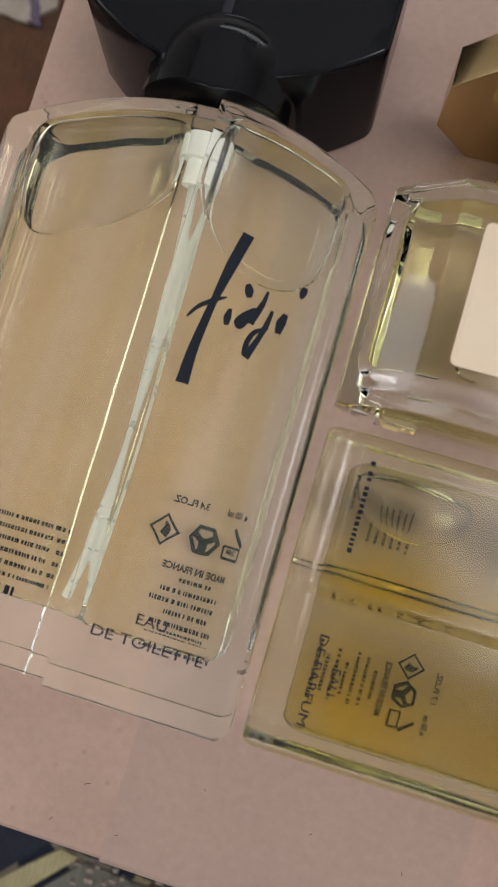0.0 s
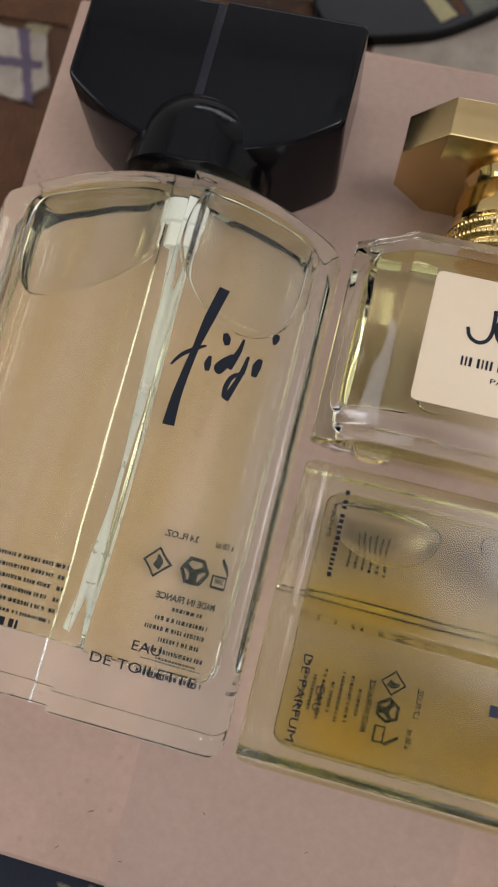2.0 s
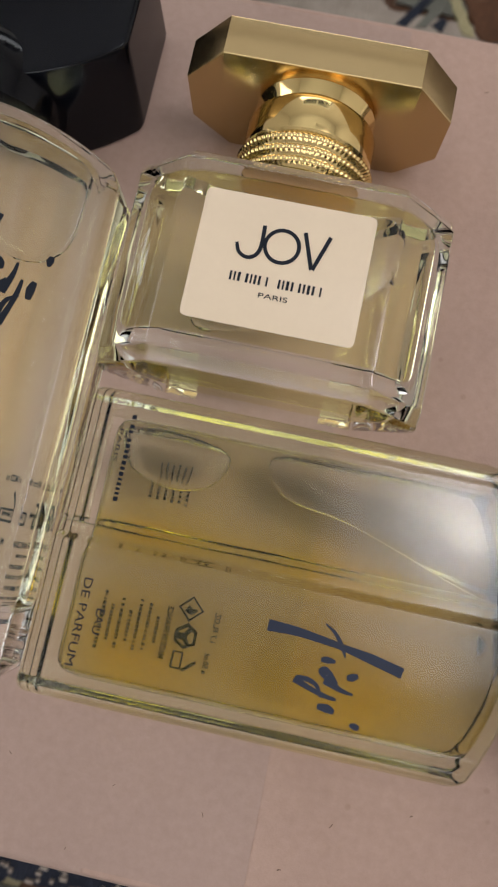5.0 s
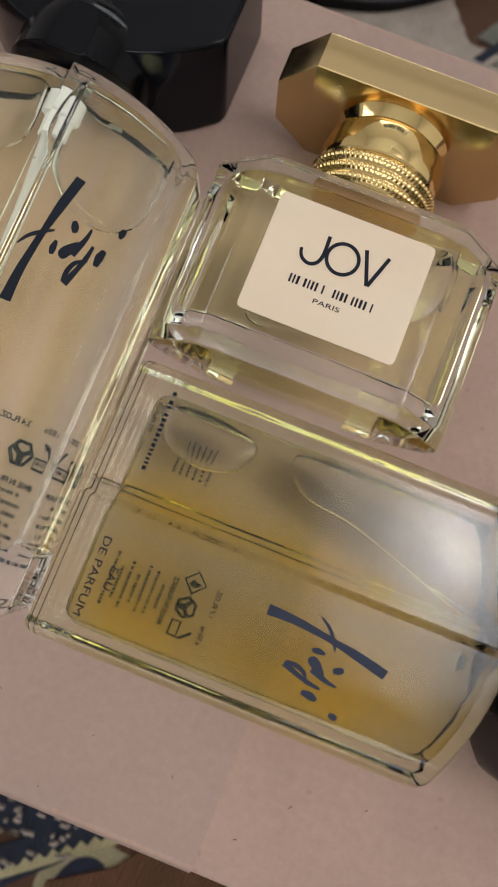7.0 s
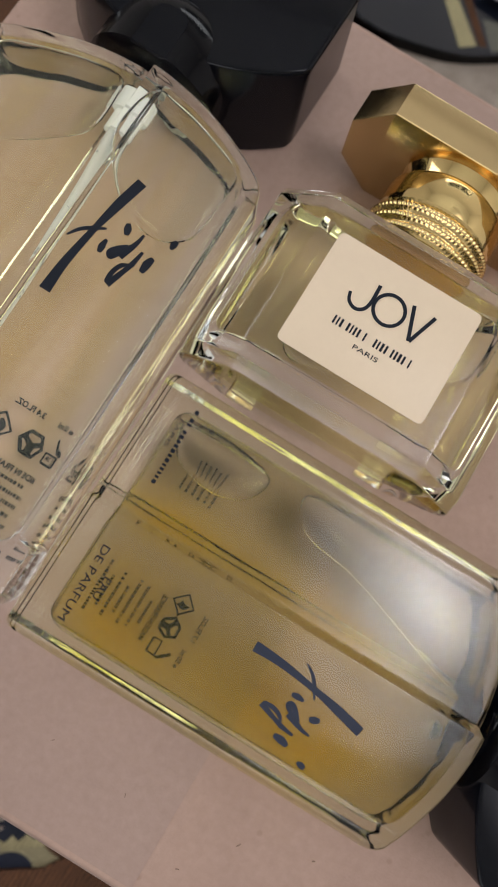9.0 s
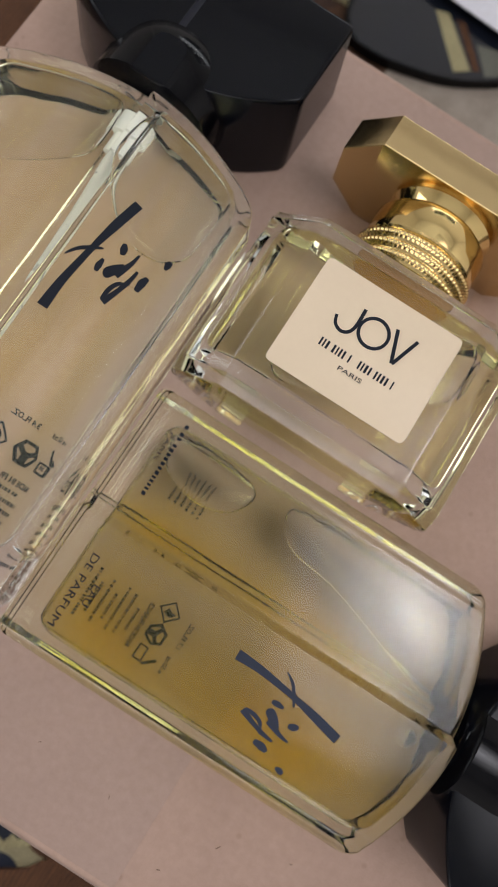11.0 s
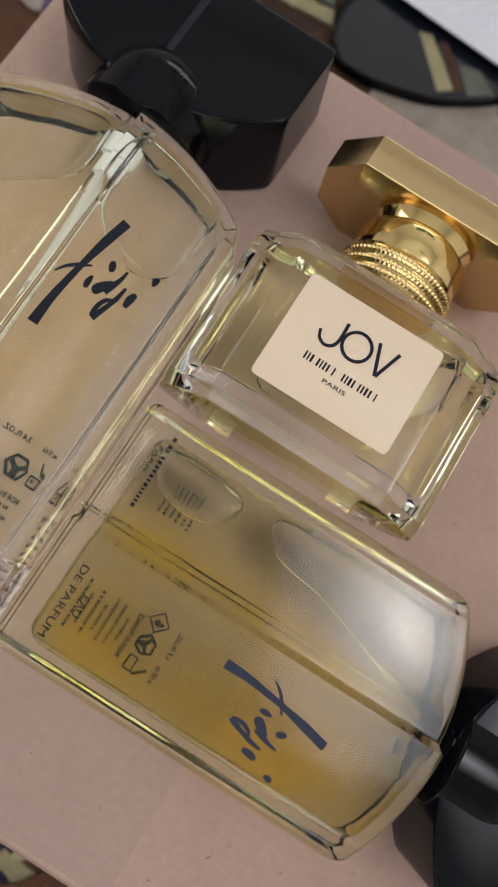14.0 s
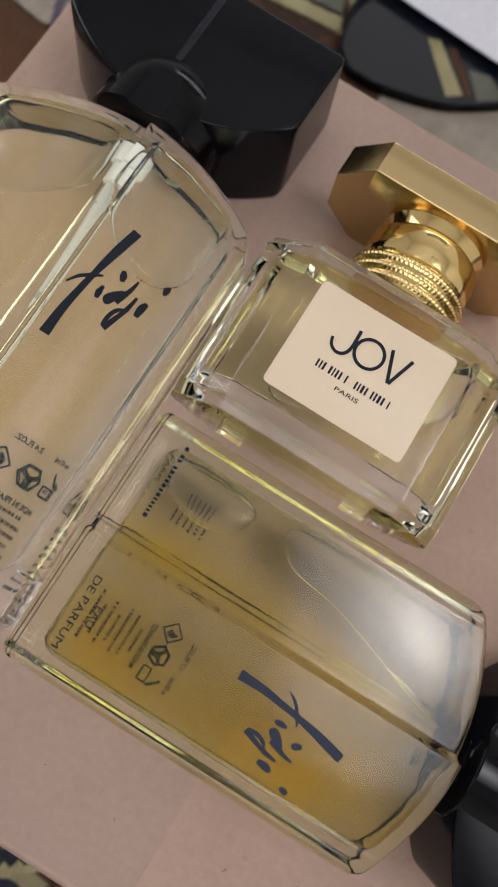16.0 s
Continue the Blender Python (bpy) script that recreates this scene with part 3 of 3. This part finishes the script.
def pictograms(parent, mat, u, v, w, s, one, two, across=1):
    """Printed outline marks: a lozenge, an open book and a jar. Laid on the back, so mirrored."""
    bm = bmesh.new()
    for x, n, r0, r1 in ((0.0, 4, 0.23, 0.29), (one / s, 6, 0.2, 0.28)):
        ring_bm(bm, u + across * x * s, v, w, r0 * s, r1 * s, n)
    stroke(bm, [(u, v - 0.1 * s), (u + 0.05 * s, v + 0.02 * s), (u, v + 0.14 * s)], [0.17 * s, 0.15 * s, 0.03], w)
    bu = u + across * one
    stroke(bm, [(bu - 0.18 * s, v + 0.08 * s), (bu, v - 0.02 * s), (bu + 0.18 * s, v + 0.08 * s)], [0.1 * s, 0.1 * s], w)
    stroke(bm, [(bu, v - 0.25 * s), (bu, v)], [0.14 * s, 0.16 * s], w)
    ju = u + across * two
    box_bm(ju - 0.17 * s, ju + 0.17 * s, v - 0.22 * s, v - 0.17 * s, w, w + 0.01, 0, bm)
    box_bm(ju - 0.17 * s, ju + 0.17 * s, v - 0.01 * s, v + 0.03 * s, w, w + 0.01, 0, bm)
    box_bm(ju - 0.19 * s, ju - 0.15 * s, v - 0.2 * s, v + 0.02 * s, w, w + 0.01, 0, bm)
    box_bm(ju + 0.15 * s, ju + 0.19 * s, v - 0.2 * s, v + 0.02 * s, w, w + 0.01, 0, bm)
    stroke(bm, [(ju + across * 0.2 * s, v + 0.05 * s), (ju - across * 0.02 * s, v + 0.33 * s)], [0.07 * s, 0.07 * s], w)
    return part("pictogram", bm, mat, parent, smooth=0)


def mirrored(u, v, w):
    return pose(u * CM, v * CM, w * CM) @ pose(0, 0, 0, 0, 180, 0)


def upright(u, v, w):
    return pose(u * CM, v * CM, w * CM)


def actuator(parent, v, w, r, length, flat, thin=1.0):
    prof = [(v, r * 0.62), (v + 0.12, r * 0.62), (v + 0.14, r * 0.94), (v + 0.2, r)]
    prof += [(v + length - r * 0.82 + r * 0.82 * math.sin(radians(a)), r * math.cos(radians(a)) ** 0.62) for a in (0, 10, 20, 30, 40, 50, 60, 68, 75, 81, 86)]
    bm = lathe(prof, 64, flat)
    bm.transform(Matrix.Translation((0, 0, w)) @ Matrix.Diagonal((1, 1, thin, 1)))
    button = part("spray_actuator", bm, BLACK, parent, "glossy black domed spray button", smooth=50)
    if flat:
        e = v + length
        pts = [(-0.46, v + 0.2), (-0.46, e - 1.25), (-0.38, e - 1.05), (-0.2, e - 0.95), (0.2, e - 0.95), (0.38, e - 1.05), (0.46, e - 1.25), (0.46, v + 0.2)]
        bm = bmesh.new()
        lo, hi = ([bm.verts.new((x, y, w + flat * thin + dz)) for x, y in pts] for dz in (-0.1, 0.006))
        bm.faces.new(hi)
        for i in range(len(pts)):
            j = (i + 1) % len(pts)
            bm.faces.new((lo[i], lo[j], hi[j], hi[i]))
        part("finger_facet", bm, SATIN, button, smooth=0)


def collar(parent, v0, v1, w, r):
    bm = lathe([(v0, r * 0.6), (v0 + 0.02, r * 0.66), (v0 + (v1 - v0) * 0.5, r * 0.68), (v0 + (v1 - v0) * 0.52, r), (v1, r)], 32)
    bm.transform(Matrix.Translation((0, 0, w)))
    return part("pump_collar", bm, WHITE, parent, "white plastic pump housing inside the neck")


# the large bottle
big = thing("perfume_bottle", cm(-6.15, -10.75), "large clear glass perfume bottle with pale liquid lying on the box", "perfume bottle", "stepped perfume bottles")
bm = stepped(4.2, 0.4, 0.3, -0.3, 12.15, 0.076, (0.02, 0.42), (2.82, 3.24), 0.08, (-0.65, 0.3), side=1.0, rim=0.01, slope=0.06, foot=0.014, c=-0.1)
clear_thing(part("glass", bm, GLASS, big))
clear_thing(part("perfume", stepped(3.68, 0.55, 0.4, 1.02, 12.0, 0.077, (0.48, 0.88), (2.42, 2.84), 0.15, (-0.97, 0.62), slope=0.22, ripple=0.016, side=1.0, c=-0.08), LIQUID, big, "pale straw-coloured perfume"))
bm = bmesh.new()
tube(bm, [(0.0, 10.7, 1.62), (0.1, 9.6, 1.6), (0.22, 7.4, 1.5), (0.3, 4.8, 1.4), (0.14, 2.6, 1.38), (-0.05, 1.2, 1.42)], 0.13)
part("dip_tube", bm, TUBE, big, "milky translucent dip tube")
clear_thing(part("air_bubble", pebble([(-3.52, 9.5), (-3.05, 8.6), (-2.0, 8.8), (-0.95, 9.5), (-0.3, 10.2), (-0.25, 11.3), (-0.45, 11.78), (-1.4, 11.7), (-2.6, 11.33), (-3.4, 10.85)], 2.4, 0.55), AIR, big))
clear_thing(part("air_bubble", pebble([(0.35, 10.4), (0.95, 9.35), (1.8, 8.7), (2.7, 8.6), (3.3, 9.1), (3.45, 10.0), (3.32, 10.95), (2.2, 11.48), (1.2, 11.72), (0.55, 11.7)], 2.82, 0.6), AIR, big))
actuator(big, 12.2, 1.62, 1.86, 2.4, 1.79, 0.88)
collar(big, 10.6, 11.8, 1.62, 0.44)
bm = bmesh.new()
logo(bm, 3.245)
part("brush_mark", bm, INK, big, "dark brushed mark of one long stroke and dabs", smooth=0)
letters("EAU", 0.21, INK, big, upright(2.07, 1.5, 3.25), 0.62)
letters("DE TOILETTE", 0.21, INK, big, upright(2.1, 1.06, 3.25), 2.28)
B = 0.39
letters("e 100 ml", 0.15, INK, big, mirrored(3.0, 3.87, B), 0.55, bold=0.05)
letters("3.4 FL.OZ.", 0.15, INK, big, mirrored(1.88, 3.86, B), 0.84, bold=0.05)
pictograms(big, INK, 1.45, 3.13, B - 0.012, 1.32, 0.93, 1.62)
letters("24M", 0.12, INK, big, mirrored(3.07, 3.03, B), 0.26, bold=0.05)
letters("MADE IN FRANCE", 0.15, INK, big, mirrored(2.4, 2.4, B), 1.5, bold=0.05)
bars(big, INK, [(2.1, 2.85, 2.15, 0.09), (1.75, 3.15, 1.89, 0.1), (1.55, 3.12, 1.65, 0.1), (1.95, 3.0, 1.4, 0.1), (1.7, 3.2, 1.14, 0.1), (2.0, 3.05, 0.92, 0.1), (1.65, 3.26, 0.66, 0.1)], B - 0.012)
bars(big, INK, [(-3.1 + 0.1 * (i % 3), -0.68 - 0.08 * (i % 2), 2.42 - 0.27 * i, 0.1) for i in range(6)], 0.005)
bars(big, INK, [(-3.3, -0.88, 1.2, 0.18)], 2.825, gap=0.04, lo=0.1, hi=0.2)

# the small bottle
small = thing("perfume_bottle", cm(-1.78, -7.8, 0, -90), "smaller clear glass perfume bottle with golden liquid lying on the box", "perfume bottle", "stepped perfume bottles")
clear_thing(part("glass", stepped(3.42, 0.38, 0.2, 0, 10.35, 0.085, (0.02, 0.46), (2.16, 2.6), 0.17, (-0.36, 0.0), side=1.0, rim=0.02, foot=0.022, c=-0.03), GLASS_LIQUID_TINT, small))
clear_thing(part("perfume", stepped(2.9, 0.5, 0.4, 0.68, 10.08, 0.086, (0.26, 0.7), (1.9, 2.34), 0.2, (-0.55, 0.22), slope=0.24, ripple=0.018, side=1.0), LIQUID_DEEP, small, "deep golden perfume"))
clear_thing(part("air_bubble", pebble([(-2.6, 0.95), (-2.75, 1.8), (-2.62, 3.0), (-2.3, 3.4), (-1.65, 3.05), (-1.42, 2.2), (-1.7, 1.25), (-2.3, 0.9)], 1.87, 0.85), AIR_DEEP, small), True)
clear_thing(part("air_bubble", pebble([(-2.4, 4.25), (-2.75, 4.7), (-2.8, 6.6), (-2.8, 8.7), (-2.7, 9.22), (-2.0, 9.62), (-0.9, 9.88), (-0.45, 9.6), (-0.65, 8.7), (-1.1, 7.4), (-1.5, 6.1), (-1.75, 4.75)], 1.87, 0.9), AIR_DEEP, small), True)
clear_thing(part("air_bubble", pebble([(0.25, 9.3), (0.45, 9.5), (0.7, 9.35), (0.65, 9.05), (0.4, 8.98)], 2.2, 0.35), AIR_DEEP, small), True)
actuator(small, 10.42, 1.42, 1.38, 2.4, None)
bm = bmesh.new()
logo(bm, 2.605, 0.885, -0.18, -0.55)
part("brush_mark", bm, BLUE_INK, small, "blue-grey brushed mark of one long stroke and dabs", smooth=0)
letters("EAU", 0.19, INK, small, upright(1.62, 1.42, 2.61), 0.52)
letters("DE PARFUM", 0.19, INK, small, upright(1.7, 1.02, 2.61), 1.82)
B = 0.43
letters("e 50 ml", 0.13, INK, small, mirrored(2.25, 3.72, B), 0.48, bold=0.05)
letters("1.7 FL.OZ.", 0.13, INK, small, mirrored(1.42, 3.78, B), 0.66, bold=0.05)
pictograms(small, INK, 1.13, 3.15, B - 0.012, 1.05, 0.61, 1.18)
letters("MADE IN FRANCE", 0.13, INK, small, mirrored(1.77, 2.68, B), 1.2, bold=0.05)
bars(small, INK, [(1.45, 2.05, 2.45, 0.08), (1.2, 2.3, 2.23, 0.08), (1.15, 2.35, 2.01, 0.08), (1.45, 2.15, 1.8, 0.08), (1.2, 2.4, 1.58, 0.08), (1.4, 2.3, 1.36, 0.08), (1.1, 2.45, 1.15, 0.08)], B - 0.012)
bars(small, INK, [(-2.15 + 0.08 * (i % 2), -1.15, 2.45 - 0.18 * i, 0.07) for i in range(6)], 0.005)
bars(small, INK, [(-2.88, -0.85, 1.08, 0.1)], 2.165, gap=0.05, lo=0.05, hi=0.1)
letters("PARIS", 0.09, INK, small, upright(-2.15, 0.86, 2.17), 0.75)

# ---- square-shouldered bottle with a gilt cap ----
flask = thing("perfume_bottle", cm(1.85, -3.82), "thick faceted glass perfume bottle with cream label lying on the box", "perfume bottle")
H, F, CH = 3.68, 2.38, 1.12
us = sorted({round(sg * x, 4) for sg in (-1, 1) for x in (0, F - 0.2, F - 0.1, F - 0.06, F - 0.03, F, F + 0.03, F + 0.06, F + 0.1, F + 0.2, H - 0.08, H - 0.05, H - 0.02, H)})


def facet(u):
    x = abs(u) - F
    return (x + math.sqrt(x * x + 0.0025)) / 2 / (H - F) * CH + drop(u, H, 0.08)


clear_thing(part("glass", slab(us, lambda u: -0.12, lambda u: 4.8, lambda u: 0.01 + facet(u), lambda u: 3.65 - facet(u), 0.34, 5, cut=0.05), GLASS, flask, smooth=40))
us = spread(3.1, 0.3, 16)


def hollow(u):
    x = abs(u) - 2.1
    return (x + math.sqrt(x * x + 0.02)) / 2 * 0.85 + drop(u, 3.1, 0.3)


clear_thing(part("perfume", slab(us, lambda u: 0.74 + drop(u, 3.1, 0.3), lambda u: 4.4 - drop(u, 3.1, 0.3), lambda u: 0.38 + hollow(u), lambda u: 3.28 - hollow(u), 0.3, 5), LIQUID_STRAW, flask, "pale straw perfume"))
clear_thing(part("air_bubble", pebble([(-1.6, 0.95), (-0.9, 0.85), (0.4, 1.3), (1.7, 1.9), (2.3, 2.5), (2.42, 3.3), (2.3, 3.9), (1.9, 4.05), (0.4, 3.8), (-1.2, 3.2), (-1.75, 2.0)], 3.2, 0.6), AIR, flask))
us = [-1.84 + 0.12 * (1 - math.cos(radians(a))) for a in (0, 45, 90)]
us = sorted({*us, *[-u for u in us]})
part("paper_label", slab(us, lambda u: 0.93 + drop(u, 1.84, 0.12), lambda u: 3.83 - drop(u, 1.84, 0.12), lambda u: 3.652, lambda u: 3.675, 0.008, 2), LABEL, flask, "cream-gold paper label with dark print")
bm = bmesh.new()
stroke(bm, [(-0.47, 3.19), (-0.46, 2.75), (-0.53, 2.52), (-0.71, 2.43), (-0.9, 2.52), (-0.98, 2.72)], [0.085, 0.085, 0.085, 0.08, 0.075, 0.07], 3.676)
ring_bm(bm, -0.03, 2.8, 3.676, 0.32, 0.4, 40)
for pts in ([(0.4, 3.2), (0.665, 2.42)], [(0.94, 3.2), (0.685, 2.42)]):
    stroke(bm, pts, [0.085, 0.085], 3.676, 0.012 + 0.001 * pts[0][0])
part("printed_mark", bm, INK, flask, "large dark blue printed mark of a hooked bar, a ring and a wedge", smooth=0)
bars(flask, INK, [(-0.98, -0.15, 1.98, 0.2), (0.05, 0.98, 1.98, 0.2)], 3.676, gap=0.045, lo=0.035, hi=0.06)
letters("PARIS", 0.11, INK, flask, upright(0.0, 1.66, 3.68), 0.62)
# gilt neck and cap; the cap's plate stands across the bottle's axis
prof = [(4.78, 1.3), (4.84, 1.5)]
for v in (4.98, 5.26, 5.54):
    prof += [(v - 0.12, 1.5), (v - 0.07, 1.6), (v, 1.64), (v + 0.07, 1.6), (v + 0.12, 1.5)]
bm = lathe(prof + [(5.7, 1.42), (5.72, 1.3)], 320, ribs=((3, 4, 5, 8, 9, 10, 13, 14, 15), 0.02))
bm.transform(Matrix.Translation((0, 0, 1.8)))
part("beaded_neck", bm, GOLD, flask, "gilt neck ring with beaded rows", smooth=85)
bm = lathe([(5.68, 1.3), (5.7, 1.48), (5.78, 1.55), (5.9, 1.56), (6.5, 1.56), (6.62, 1.5), (6.66, 1.34), (6.8, 1.3), (6.92, 1.36), (7.1, 1.5), (7.12, 1.2)], 72)
bm.transform(Matrix.Translation((0, 0, 1.8)))
cap = part("cap", bm, GOLD, flask, "polished gilt stopper")
P, Q, C = 3.14, 2.22, 1.0
us = [-P, -P + 0.03, -Q - 0.03, -Q, Q, Q + 0.03, P - 0.03, P]


def notch(u):
    return max(0.0, (abs(u) - Q) / (P - Q)) * C


part("cap_plate", slab(us, lambda u: 7.05, lambda u: 8.0, lambda u: 0.02 + notch(u), lambda u: 3.57 - notch(u), 0.05, 3), GOLD_SATIN, cap, "eight-sided satin gilt plate", smooth=20)


# ---- black overcaps ----
def overcap(m, s, label):
    ob = thing("overcap", m, label, "overcap", "black overcaps")
    h = 3.5 * s
    us = spread(h, 0.14, 20, (-0.24, -0.2, -0.02, 0.02))
    def base(u):
        return 0.34 * s * (u / h) ** 2 * 4 - 0.0 + drop(u, h, 0.14)
    def front(u):
        dip = 0.12 if -0.22 < u < 0.0 else 0.0
        return (2.8 + 0.1 * (u > -0.01)) * s - dip - drop(u, h, 0.14)
    body = slab(us, base, lambda u: 4.0 * s - drop(u, h, 0.14), lambda u: 0.02 + drop(u, h, 0.14), front, 0.12 * s, 4)
    for v in body.verts:
        v.co.y -= 0.55 * s * max(0.0, 1 - v.co.z / (2.8 * s)) * max(0.0, 1 - v.co.y / (3.2 * s))
    part("cap_shell", body, SATIN, ob, smooth=30)
    bm = box_bm(-0.25, 0.03, 0.15, 3.9 * s, 2.6 * s, 2.83 * s, 0.03)
    part("groove_strip", bm, STRIP, ob, "glossy slate strip down the middle")
    return ob


overcap(cm(-6.25, 2.1), 1.0, "large black glossy plastic cap standing behind the bottle")
overcap(cm(8.75, -7.6, 0, -90), 0.86, "smaller black glossy plastic cap standing beside the bottle")

# ---- ceiling light ----
lampbox = thing("ceiling_light", pose(1.16, 0.3, 2.24), "large square white ceiling light panel", "ceiling light")
for x0, x1, y0, y1 in ((-98, -93, -104, 104), (78, 83, -104, 104), (-93, 78, -104, -99), (-93, 78, 99, 104)):
    part("frame", box_bm(x0, x1, y0, y1, -3, 16, 0.5), WHITE, lampbox)
